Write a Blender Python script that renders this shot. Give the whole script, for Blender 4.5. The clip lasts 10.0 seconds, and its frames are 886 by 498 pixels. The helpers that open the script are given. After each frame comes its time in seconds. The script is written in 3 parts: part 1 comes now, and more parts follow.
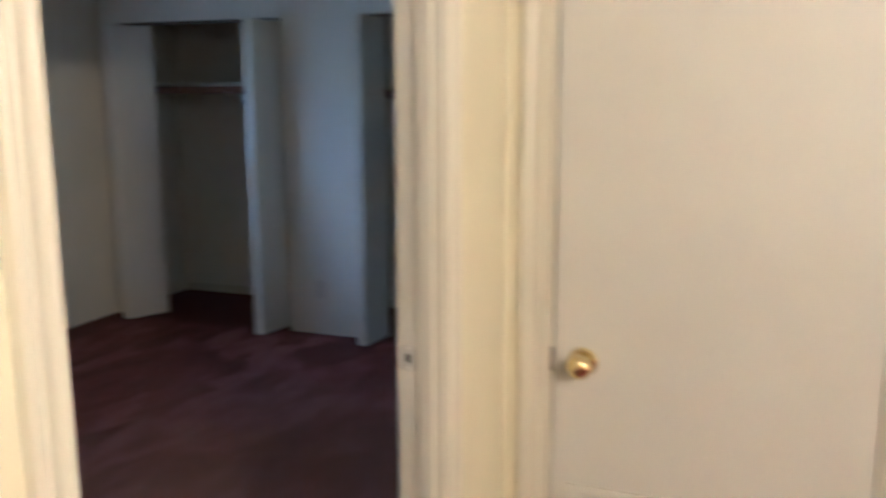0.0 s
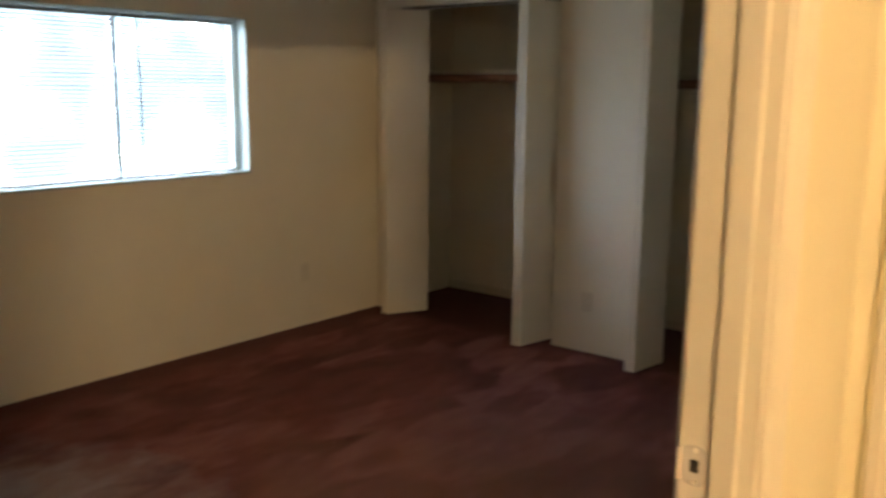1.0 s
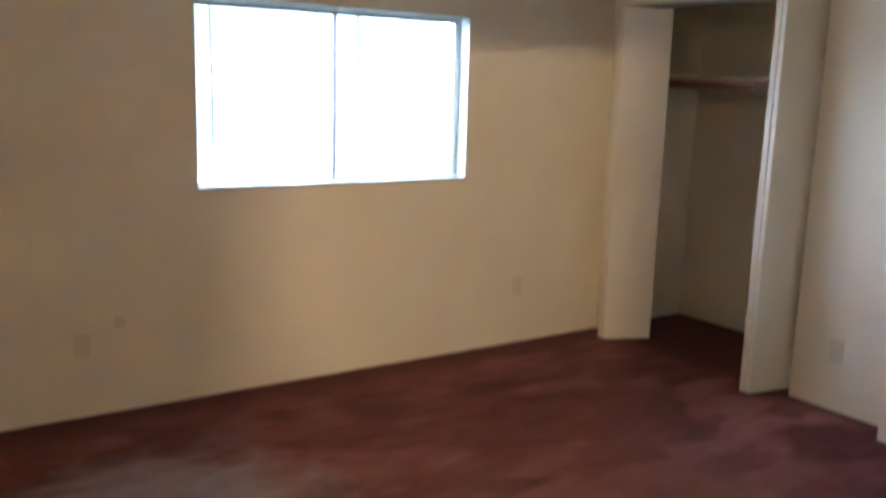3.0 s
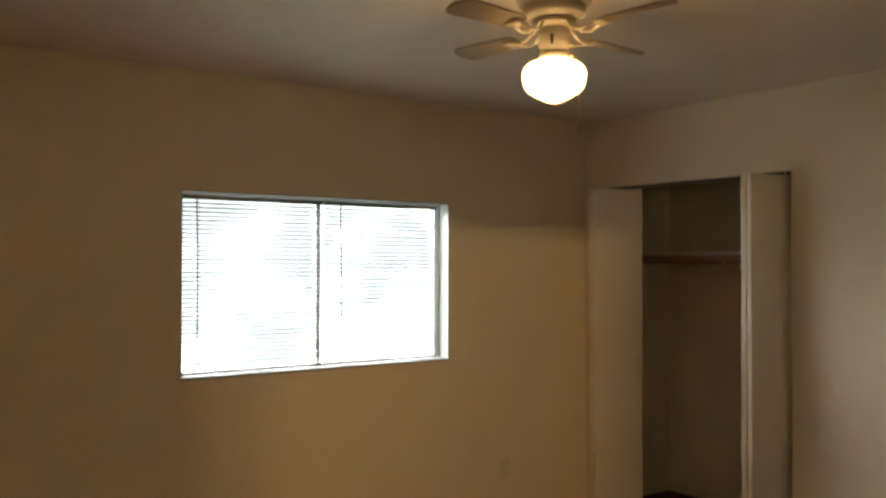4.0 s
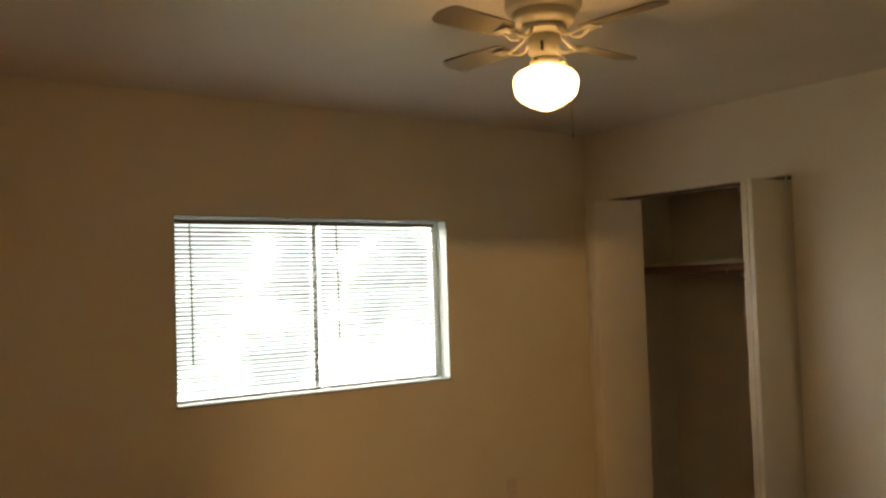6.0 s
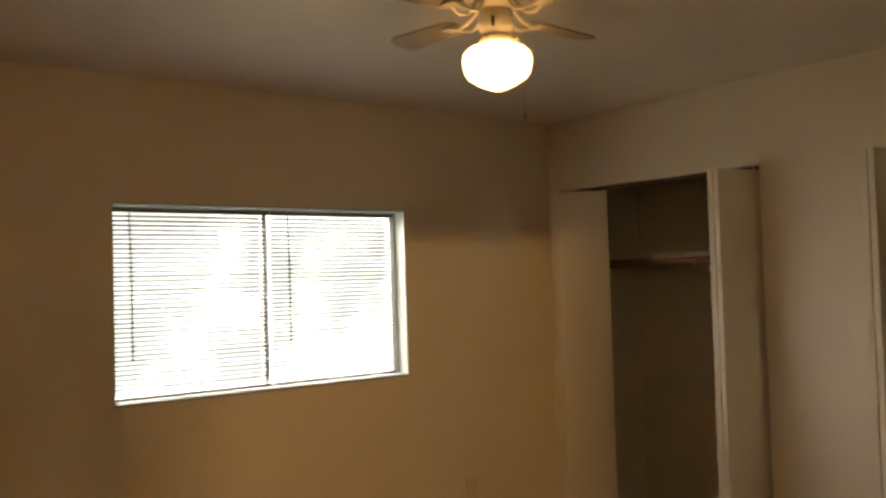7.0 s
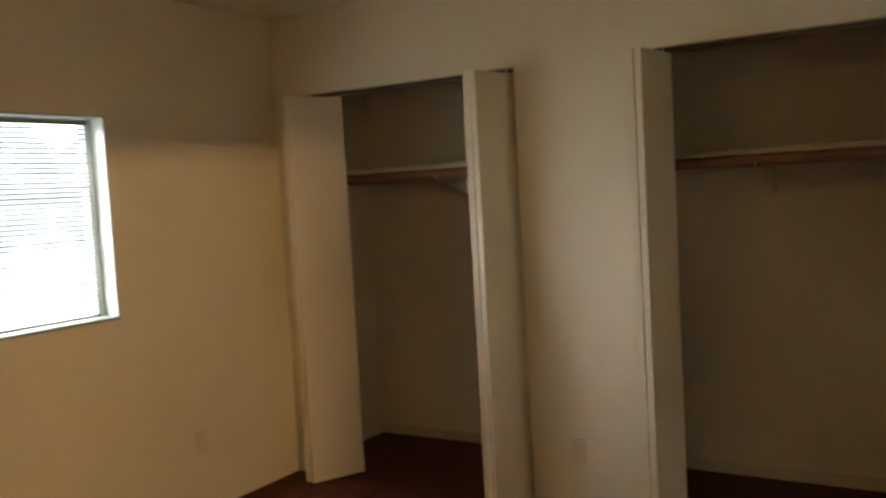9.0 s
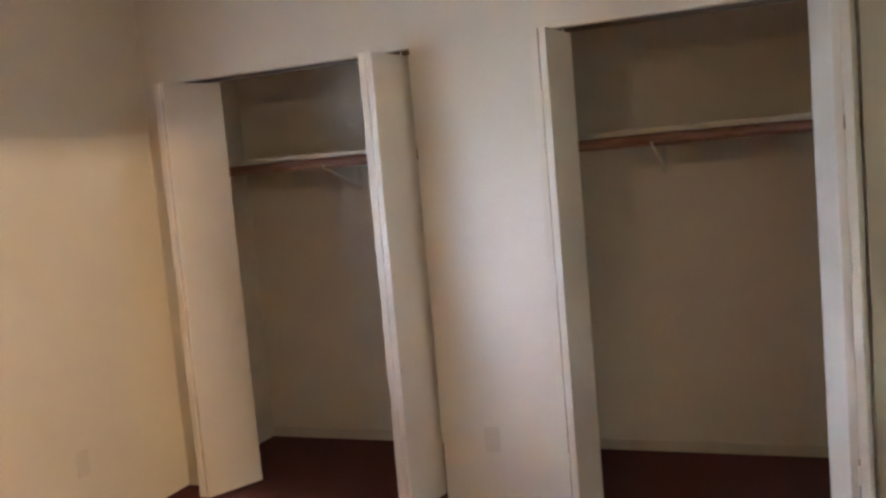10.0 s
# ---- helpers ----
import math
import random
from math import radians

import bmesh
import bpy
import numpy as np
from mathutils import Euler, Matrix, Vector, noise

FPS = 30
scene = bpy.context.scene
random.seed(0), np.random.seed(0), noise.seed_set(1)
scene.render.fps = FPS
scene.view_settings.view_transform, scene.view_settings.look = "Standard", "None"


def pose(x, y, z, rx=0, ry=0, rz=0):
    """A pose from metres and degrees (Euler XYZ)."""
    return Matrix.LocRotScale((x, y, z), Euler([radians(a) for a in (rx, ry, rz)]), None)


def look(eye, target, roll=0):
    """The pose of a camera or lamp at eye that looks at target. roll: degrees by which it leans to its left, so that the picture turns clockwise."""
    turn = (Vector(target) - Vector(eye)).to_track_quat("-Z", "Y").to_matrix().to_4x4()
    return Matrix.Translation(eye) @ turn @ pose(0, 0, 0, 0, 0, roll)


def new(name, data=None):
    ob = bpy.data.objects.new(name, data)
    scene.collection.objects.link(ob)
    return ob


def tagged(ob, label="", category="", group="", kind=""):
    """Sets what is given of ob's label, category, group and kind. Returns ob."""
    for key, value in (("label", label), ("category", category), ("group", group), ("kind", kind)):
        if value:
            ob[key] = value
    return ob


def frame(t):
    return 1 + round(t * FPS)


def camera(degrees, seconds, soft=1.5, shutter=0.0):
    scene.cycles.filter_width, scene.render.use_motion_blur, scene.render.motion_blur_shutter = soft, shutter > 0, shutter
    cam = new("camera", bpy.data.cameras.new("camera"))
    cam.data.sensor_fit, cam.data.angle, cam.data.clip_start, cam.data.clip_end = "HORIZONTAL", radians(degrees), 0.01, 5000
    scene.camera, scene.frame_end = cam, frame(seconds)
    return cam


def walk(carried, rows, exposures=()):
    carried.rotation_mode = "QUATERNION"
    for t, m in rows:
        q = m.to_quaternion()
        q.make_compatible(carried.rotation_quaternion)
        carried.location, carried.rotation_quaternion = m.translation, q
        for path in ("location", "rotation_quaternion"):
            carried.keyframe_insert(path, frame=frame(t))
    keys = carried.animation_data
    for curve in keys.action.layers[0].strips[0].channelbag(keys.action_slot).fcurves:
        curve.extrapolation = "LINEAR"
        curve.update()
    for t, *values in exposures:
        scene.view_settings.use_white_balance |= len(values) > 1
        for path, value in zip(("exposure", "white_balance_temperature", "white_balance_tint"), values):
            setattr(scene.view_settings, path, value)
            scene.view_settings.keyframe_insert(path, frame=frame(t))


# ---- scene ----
# ---- camera ----
cam = camera(53.8, 10.0, soft=2.7, shutter=0.5)
PATH = [
    (0, (-4.900, -4.412, 1.572), (-3.063, -3.706, 1.215), -0.25),
    (0.3, (-4.789, -4.414, 1.573), (-3.078, -3.432, 1.245), 0.41),
    (0.5, (-4.646, -4.341, 1.558), (-2.984, -3.278, 1.230), -0.18),
    (0.6, (-4.581, -4.296, 1.553), (-2.942, -3.198, 1.227), 0.03),
    (0.8, (-4.502, -4.214, 1.559), (-2.904, -3.062, 1.214), 0.30),
    (1, (-4.354, -4.145, 1.521), (-2.831, -2.902, 1.157), 0.54),
    (1.5, (-3.950, -4.012, 1.342), (-2.680, -2.540, 0.871), 1.27),
    (2, (-3.885, -4.006, 1.332), (-2.808, -2.448, 0.690), 0.42),
    (2.5, (-3.908, -3.959, 1.520), (-2.847, -2.381, 0.901), 0.64),
    (3, (-3.936, -4.005, 1.535), (-2.833, -2.378, 1.164), 1.74),
    (3.2, (-3.946, -4.021, 1.512), (-2.829, -2.382, 1.255), 1.73),
    (4.3, (-4.014, -3.946, 1.584), (-2.833, -2.334, 1.659), -0.30),
    (4.5, (-4.001, -3.936, 1.596), (-2.820, -2.325, 1.678), -0.40),
    (5, (-3.998, -3.937, 1.589), (-2.814, -2.327, 1.661), -1.02),
    (5.2, (-4.002, -3.935, 1.584), (-2.815, -2.327, 1.656), -1.26),
    (6.5, (-3.858, -3.910, 1.514), (-2.697, -2.285, 1.601), -2.01),
    (7, (-3.764, -3.841, 1.522), (-2.551, -2.253, 1.591), -1.70),
    (7.5, (-3.715, -3.678, 1.520), (-2.363, -2.205, 1.536), -1.73),
    (8, (-3.624, -3.523, 1.535), (-2.149, -2.173, 1.485), -1.81),
    (8.2, (-3.613, -3.464, 1.553), (-2.088, -2.174, 1.465), -2.12),
    (8.5, (-3.589, -3.372, 1.559), (-1.996, -2.169, 1.433), -2.66),
    (9, (-3.565, -3.225, 1.497), (-1.868, -2.173, 1.362), -3.21),
    (9.5, (-3.517, -3.090, 1.518), (-1.742, -2.187, 1.357), -4.03),
    (9.6, (-3.517, -3.062, 1.516), (-1.720, -2.188, 1.342), -4.35),
    (10, (-3.535, -2.945, 1.502), (-1.688, -2.200, 1.320), -4.95),
]
EXPOSURES = [
    (0, 0.10, 4750, 15), (0.5, 0.23, 5200, 23), (0.8, 0.25, 6700, 20), (1.0, 0.28, 7800, 18), (1.5, 0.25, 9700, 24), (1.8, 0.9, 7400, 21), (2.1, 1.45, 6300, 20), (2.5, 1.65, 6600, 20), (3.2, 0.95, 6800, 23),
    (4.3, 0.03, 12000, 24), (5.2, 0.03, 12400, 23), (7.5, 0.02, 15000, 31), (8.5, 0.12, 14500, 29), (9.0, 0.5, 11000, 22), (9.6, 1.32, 7200, 27), (10, 1.55, 7000, 28),
]
walk(cam, [(t, look(eye, target, roll)) for t, eye, target, roll in PATH], EXPOSURES)

# ---- light ----
world = bpy.data.worlds.new("world")
scene.world = world
world.use_nodes = True
wn, wl = world.node_tree.nodes, world.node_tree.links
sky = wn.new("ShaderNodeTexSky")
sky.sky_type, sky.sun_disc = "NISHITA", False
sky.sun_elevation, sky.sun_rotation = radians(50), radians(200)
wl.new(sky.outputs[0], wn["Background"].inputs[0])
wn["Background"].inputs[1].default_value = 0.12


def lamp(name, kind, m, power, colour, size=0.1, size_y=None, angle=0.0):
    data = bpy.data.lights.new(name, kind)
    data.energy, data.color = power, colour
    if kind == "AREA":
        data.shape, data.size, data.size_y = "RECTANGLE", size, size_y or size
    elif kind == "SUN":
        data.angle = angle
    else:
        data.shadow_soft_size = size
    ob = new(name, data)
    ob.matrix_world = m
    return ob


# sun behind the house: it only lights the garden beyond the window
lamp("sun", "SUN", look((-6, -8, 12), (0, 0, 0)), 3.0, (1.0, 0.94, 0.85), angle=radians(0.5))
# the fan's lit globe and the hall's ceiling lamp give light by their glass
FAN = (-2.040, -1.880)
HALL_LAMP = (-5.37, -5.90)


# ---- materials ----
def mat(name, build):
    m = bpy.data.materials.new(name)
    m.use_nodes = True
    nt = m.node_tree
    build(nt.nodes, nt.links, nt.nodes["Principled BSDF"])
    return m


def ramp(n, l, fac, stops):
    r = n.new("ShaderNodeValToRGB")
    els = r.color_ramp.elements
    for i, (p, c) in enumerate(stops):
        e = els[i] if i < 2 else els.new(p)
        e.position, e.color = p, (*c, 1)
    l.new(fac, r.inputs[0])
    return r.outputs[0]


def noise_tex(n, l, scale, detail=4.0, rough=0.6, stretch=None, coord="Object", warp=0.0):
    tc = n.new("ShaderNodeTexCoord")
    mp = n.new("ShaderNodeMapping")
    l.new(tc.outputs[coord], mp.inputs[0])
    if stretch:
        mp.inputs["Scale"].default_value = stretch
    t = n.new("ShaderNodeTexNoise")
    t.inputs["Scale"].default_value, t.inputs["Detail"].default_value, t.inputs["Roughness"].default_value = scale, detail, rough
    t.inputs["Distortion"].default_value = warp
    l.new(mp.outputs[0], t.inputs[0])
    return t.outputs[0]


def noise_tex_colour(n, l, scale):
    tc = n.new("ShaderNodeTexCoord")
    t = n.new("ShaderNodeTexNoise")
    t.inputs["Scale"].default_value, t.inputs["Detail"].default_value = scale, 4.0
    l.new(tc.outputs["Object"], t.inputs[0])
    return t.outputs[1]


def bump(n, l, height, strength, distance, b):
    k = n.new("ShaderNodeBump")
    k.inputs["Strength"].default_value, k.inputs["Distance"].default_value = strength, distance
    l.new(height, k.inputs["Height"])
    l.new(k.outputs[0], b.inputs["Normal"])


def mixc(n, l, fac, a, c, how="MIX"):
    m = n.new("ShaderNodeMix")
    m.data_type, m.blend_type = "RGBA", how
    for sock, val in ((m.inputs[0], fac), (m.inputs[6], a), (m.inputs[7], c)):
        if isinstance(val, (int, float)):
            sock.default_value = val
        elif isinstance(val, tuple):
            sock.default_value = (*val, 1)
        else:
            l.new(val, sock)
    return m.outputs[2]


def painted(c0, c1, rough, grain=0.25, stains=0.0):
    """Painted plaster or wood: broad unevenness, roller grain, a few smudges."""
    def build(n, l, b):
        big = noise_tex(n, l, 1.3, 3)
        col = ramp(n, l, big, [(0.35, c0), (0.65, c1)])
        if stains:
            spots = noise_tex(n, l, 5.0, 5, 0.7)
            f = ramp(n, l, spots, [(0.66, (0, 0, 0)), (0.80, (stains,) * 3)])
            col = mixc(n, l, f, col, (0.42, 0.36, 0.28))
        l.new(col, b.inputs["Base Color"])
        r = ramp(n, l, noise_tex(n, l, 9, 4), [(0.3, (rough - 0.06,) * 3), (0.7, (rough + 0.08,) * 3)])
        l.new(r, b.inputs["Roughness"])
        bump(n, l, noise_tex(n, l, 160, 5, 0.7), grain, 0.003, b)
    return build


def carpet_build(n, l, b):
    # cut pile, brushed in long strokes that lean light or dark; two directions of brushing
    tc = n.new("ShaderNodeTexCoord")

    def strokes_along(angle, scale):
        mp = n.new("ShaderNodeMapping")
        mp.inputs["Rotation"].default_value, mp.inputs["Scale"].default_value = (0, 0, radians(angle)), (0.9, 2.3, 1.0)
        l.new(tc.outputs["Object"], mp.inputs[0])
        t = n.new("ShaderNodeTexNoise")
        t.inputs["Scale"].default_value, t.inputs["Detail"].default_value, t.inputs["Roughness"].default_value = scale, 6.0, 0.62
        t.inputs["Distortion"].default_value = 0.25
        l.new(mp.outputs[0], t.inputs[0])
        return t.outputs[0]

    def patch(x, y, kx, ky, wob, stops):
        mp = n.new("ShaderNodeMapping")
        mp.inputs["Location"].default_value, mp.inputs["Scale"].default_value = (-x * kx, -y * ky, 0), (kx, ky, 0)
        l.new(tc.outputs["Object"], mp.inputs[0])
        warped = mixc(n, l, wob, mp.outputs[0], noise_tex_colour(n, l, 4.6), "LINEAR_LIGHT")
        ball = n.new("ShaderNodeTexGradient")
        ball.gradient_type = "SPHERICAL"
        l.new(warped, ball.inputs[0])
        return ramp(n, l, ball.outputs[1], stops)

    def swathes(angle, scale):
        # overlapping swathes of the cleaner, each leaning its own way
        mp = n.new("ShaderNodeMapping")
        mp.inputs["Rotation"].default_value, mp.inputs["Scale"].default_value = (0, 0, radians(angle)), (1.0, 2.7, 1.0)
        l.new(mixc(n, l, 0.11, tc.outputs["Object"], noise_tex_colour(n, l, 3.4), "LINEAR_LIGHT"), mp.inputs[0])
        t = n.new("ShaderNodeTexVoronoi")
        t.feature, t.voronoi_dimensions = "SMOOTH_F1", "2D"
        t.inputs["Scale"].default_value, t.inputs["Smoothness"].default_value = scale, 0.45
        l.new(mp.outputs[0], t.inputs["Vector"])
        cut = n.new("ShaderNodeSeparateColor")
        l.new(t.outputs["Color"], cut.inputs[0])
        return cut.outputs[0]

    which = ramp(n, l, noise_tex(n, l, 1.2, 2, 0.4), [(0.45, (0, 0, 0)), (0.55, (1, 1, 1))])
    pile = mixc(n, l, which, strokes_along(28, 4.4), strokes_along(-41, 5.2))
    lean = mixc(n, l, which, swathes(62, 1.9), swathes(-24, 2.3))
    strokes = mixc(n, l, 0.40, pile, lean)
    blots = noise_tex(n, l, 1.1, 4, 0.6)
    fibre = noise_tex(n, l, 420, 3, 0.8)
    base = ramp(n, l, strokes, [(0.30, (0.118, 0.026, 0.024)), (0.50, (0.195, 0.053, 0.047)), (0.72, (0.288, 0.112, 0.098))])
    worn = ramp(n, l, blots, [(0.46, (0, 0, 0)), (0.72, (0.45, 0.45, 0.45))])
    col = mixc(n, l, worn, base, (0.235, 0.095, 0.082))
    # lighter brown inside the door: worn pile with hall light put into its colour
    col = mixc(n, l, patch(-2.45, -2.75, 0.50, 0.62, 0.4, [(0.05, (0, 0, 0)), (0.60, (0.6, 0.6, 0.6))]), col, (0.255, 0.122, 0.079))
    # pale patch before the window: brushed pile plus window light painted in
    brushed_lit = patch(-3.10, -1.20, 1.35, 1.12, 0.5, [(0.05, (0, 0, 0)), (0.60, (0.95, 0.95, 0.95))])
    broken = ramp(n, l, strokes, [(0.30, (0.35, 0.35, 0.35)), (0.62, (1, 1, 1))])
    col = mixc(n, l, mixc(n, l, 1.0, brushed_lit, broken, "MULTIPLY"), col, (0.40, 0.330, 0.360))
    # the carpet turns deep red along the window wall and in the closets
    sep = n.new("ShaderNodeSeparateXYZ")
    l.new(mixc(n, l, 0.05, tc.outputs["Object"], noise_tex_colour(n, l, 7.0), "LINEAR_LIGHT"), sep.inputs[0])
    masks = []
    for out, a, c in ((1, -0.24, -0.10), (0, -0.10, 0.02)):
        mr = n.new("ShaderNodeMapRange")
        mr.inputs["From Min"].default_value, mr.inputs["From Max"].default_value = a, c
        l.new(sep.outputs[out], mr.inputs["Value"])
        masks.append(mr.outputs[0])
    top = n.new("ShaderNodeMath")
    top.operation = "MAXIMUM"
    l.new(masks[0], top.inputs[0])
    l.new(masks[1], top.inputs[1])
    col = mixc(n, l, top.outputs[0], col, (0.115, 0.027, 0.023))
    speck = ramp(n, l, fibre, [(0.3, (0.70, 0.70, 0.70)), (0.7, (1.15, 1.15, 1.15))])
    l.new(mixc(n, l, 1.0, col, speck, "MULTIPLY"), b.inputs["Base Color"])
    b.inputs["Roughness"].default_value = 0.95
    b.inputs["Sheen Weight"].default_value = 0.06
    b.inputs["Specular IOR Level"].default_value = 0.15
    b.inputs["Sheen Roughness"].default_value = 0.45
    add = n.new("ShaderNodeMath")
    l.new(strokes, add.inputs[0])
    l.new(fibre, add.inputs[1])
    bump(n, l, add.outputs[0], 0.6, 0.006, b)


def wood_build(n, l, b):
    grain = noise_tex(n, l, 14, 6, 0.65, (6.0, 0.35, 6.0))
    l.new(ramp(n, l, grain, [(0.3, (0.20, 0.095, 0.060)), (0.7, (0.34, 0.175, 0.120))]), b.inputs["Base Color"])
    b.inputs["Roughness"].default_value = 0.5
    bump(n, l, grain, 0.15, 0.002, b)


def metal(colour, rough, wear=0.08):
    def build(n, l, b):
        s = noise_tex(n, l, 60, 5)
        dark = tuple(c * 0.75 for c in colour)
        l.new(ramp(n, l, s, [(0.3, dark), (0.65, colour)]), b.inputs["Base Color"])
        b.inputs["Metallic"].default_value = 1.0
        l.new(ramp(n, l, noise_tex(n, l, 25, 4), [(0.3, (rough,) * 3), (0.75, (rough + wear,) * 3)]), b.inputs["Roughness"])
    return build


def plain(c, rough, variation=0.06, **more):
    def build(n, l, b):
        s = noise_tex(n, l, 7, 4)
        l.new(ramp(n, l, s, [(0.3, tuple(v * (1 - variation) for v in c)), (0.7, c)]), b.inputs["Base Color"])
        b.inputs["Roughness"].default_value = rough
        for k, v in more.items():
            b.inputs[k].default_value = v
    return build


def globe_build(strength, colour=(1.0, 0.76, 0.46)):
    def build(n, l, b):
        b.inputs["Base Color"].default_value = (0.9, 0.86, 0.76, 1)
        b.inputs["Roughness"].default_value = 0.25
        b.inputs["Emission Color"].default_value = (*colour, 1)
        b.inputs["Emission Strength"].default_value = strength
    return build


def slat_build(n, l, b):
    # thin vinyl, greyed darker for the slats' backlit shade, lets a little daylight through
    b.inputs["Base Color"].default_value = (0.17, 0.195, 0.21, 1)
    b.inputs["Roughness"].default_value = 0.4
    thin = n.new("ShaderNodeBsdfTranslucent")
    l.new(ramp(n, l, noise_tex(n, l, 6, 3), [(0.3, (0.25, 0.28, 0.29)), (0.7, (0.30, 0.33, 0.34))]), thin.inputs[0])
    both = n.new("ShaderNodeMixShader")
    both.inputs[0].default_value = 0.02
    l.new(b.outputs[0], both.inputs[1])
    l.new(thin.outputs[0], both.inputs[2])
    l.new(both.outputs[0], n["Material Output"].inputs[0])


def glass_build(n, l, b):
    b.inputs["Base Color"].default_value = (0.95, 1.0, 0.98, 1)
    b.inputs["Roughness"].default_value = 0.02
    b.inputs["Transmission Weight"].default_value = 1.0
    b.inputs["IOR"].default_value = 1.1


def backdrop_build(n, l, b):
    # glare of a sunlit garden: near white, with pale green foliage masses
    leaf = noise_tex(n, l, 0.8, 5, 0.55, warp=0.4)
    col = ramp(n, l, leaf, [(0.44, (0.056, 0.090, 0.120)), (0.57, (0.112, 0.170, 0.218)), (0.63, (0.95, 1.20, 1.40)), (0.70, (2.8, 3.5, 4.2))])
    # unseen blue sky band above the view, added to brighten the room
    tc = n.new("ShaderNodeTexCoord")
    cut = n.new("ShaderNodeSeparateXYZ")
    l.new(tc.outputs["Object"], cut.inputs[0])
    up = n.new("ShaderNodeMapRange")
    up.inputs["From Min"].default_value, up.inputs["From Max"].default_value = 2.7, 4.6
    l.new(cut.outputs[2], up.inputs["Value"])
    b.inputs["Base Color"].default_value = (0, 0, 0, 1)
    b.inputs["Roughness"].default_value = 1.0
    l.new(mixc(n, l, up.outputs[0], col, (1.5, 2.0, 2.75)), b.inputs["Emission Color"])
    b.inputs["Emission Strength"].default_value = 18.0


WALL = mat("wall_paint", painted((0.73, 0.685, 0.575), (0.78, 0.735, 0.625), 0.82, 0.32, 0.14))
HALLWALL = mat("hall_paint", painted((0.74, 0.685, 0.50), (0.78, 0.73, 0.55), 0.55, 0.22, 0.08))
CEIL = mat("ceiling_paint", painted((0.74, 0.705, 0.635), (0.79, 0.755, 0.685), 0.42, 0.3))
TRIM = mat("gloss_trim_paint", painted((0.62, 0.585, 0.475), (0.67, 0.635, 0.53), 0.36, 0.08, 0.1))
DOOR = mat("door_paint", painted((0.60, 0.58, 0.525), (0.65, 0.63, 0.575), 0.40, 0.07, 0.06))
LEAF = mat("bifold_paint", painted((0.74, 0.695, 0.59), (0.79, 0.745, 0.64), 0.60, 0.10, 0.08))
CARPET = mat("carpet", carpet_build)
WOOD = mat("brown_wood", wood_build)
BRASS = mat("brass", metal((0.86, 0.74, 0.40), 0.11))
STEEL = mat("steel", metal((0.95, 0.91, 0.80), 0.40))
STRIKE = mat("lacquered_strike", plain((0.98, 0.94, 0.83), 0.16, 0.12, Metallic=0.45))
DARKMETAL = mat("track_metal", plain((0.13, 0.10, 0.075), 0.55, 0.2))
ALU = mat("aluminium", metal((0.74, 0.78, 0.78), 0.42))
SILL = mat("sill_paint", painted((0.33, 0.405, 0.385), (0.38, 0.455, 0.435), 0.4, 0.06))
SLAT = mat("blind_slat", slat_build)
WAND = mat("wand_plastic", plain((0.20, 0.22, 0.22), 0.25))
FANPAINT = mat("fan_enamel", plain((0.50, 0.475, 0.39), 0.45))
BLADE = mat("fan_blade", plain((0.26, 0.225, 0.165), 0.6))
GLOBE = mat("opal_glass", globe_build(8.5, (1.0, 0.73, 0.41)))
HALLGLOBE = mat("hall_opal_glass", globe_build(900.0, (1.0, 0.755, 0.45)))
GLASS = mat("window_glass", glass_build)
PLATE = mat("painted_plate", plain((0.68, 0.635, 0.53), 0.75))
SLOT = mat("painted_slot", plain((0.46, 0.41, 0.32), 0.8))
# near-black of solid blocks that stand for the shade inside openings
HOLE_SHADE = mat("hole_shade", plain((0.02, 0.018, 0.015), 0.8))
LAWN = mat("lawn", plain((0.07, 0.11, 0.04), 0.9, 0.4))
BACKDROP = mat("garden_glare", backdrop_build)


# ---- mesh helpers ----
def mesh_of(bm, name, material, bevel=0.0, smooth=False):
    if bevel:
        bmesh.ops.bevel(bm, geom=bm.edges[:], offset=bevel, segments=2, profile=0.5, affect="EDGES", clamp_overlap=True)
    bmesh.ops.recalc_face_normals(bm, faces=bm.faces[:])
    me = bpy.data.meshes.new(name)
    bm.to_mesh(me)
    bm.free()
    me.materials.append(material)
    if smooth:
        me.shade_smooth()
        me.set_sharp_from_angle(angle=radians(38))
    return me


def part(name, bm, material, parent=None, label="", bevel=0.0, smooth=False):
    ob = new(name, mesh_of(bm, name, material, bevel, smooth))
    if parent:
        ob.parent = parent
    if label:
        ob["label"] = label
    return ob


def thing(name, at, label, category, group="", kind=""):
    ob = new(name)
    ob.empty_display_size = 0.05
    ob.location = at
    return tagged(ob, label, category, group, kind)


def box(lo, hi, bm=None, m=None):
    bm = bm or bmesh.new()
    v = [bm.verts.new((x, y, z)) for x in (lo[0], hi[0]) for y in (lo[1], hi[1]) for z in (lo[2], hi[2])]
    for f in ((0, 1, 3, 2), (4, 6, 7, 5), (0, 4, 5, 1), (2, 3, 7, 6), (0, 2, 6, 4), (1, 5, 7, 3)):
        bm.faces.new([v[i] for i in f])
    if m is not None:
        bmesh.ops.transform(bm, matrix=m, verts=v)
    return bm


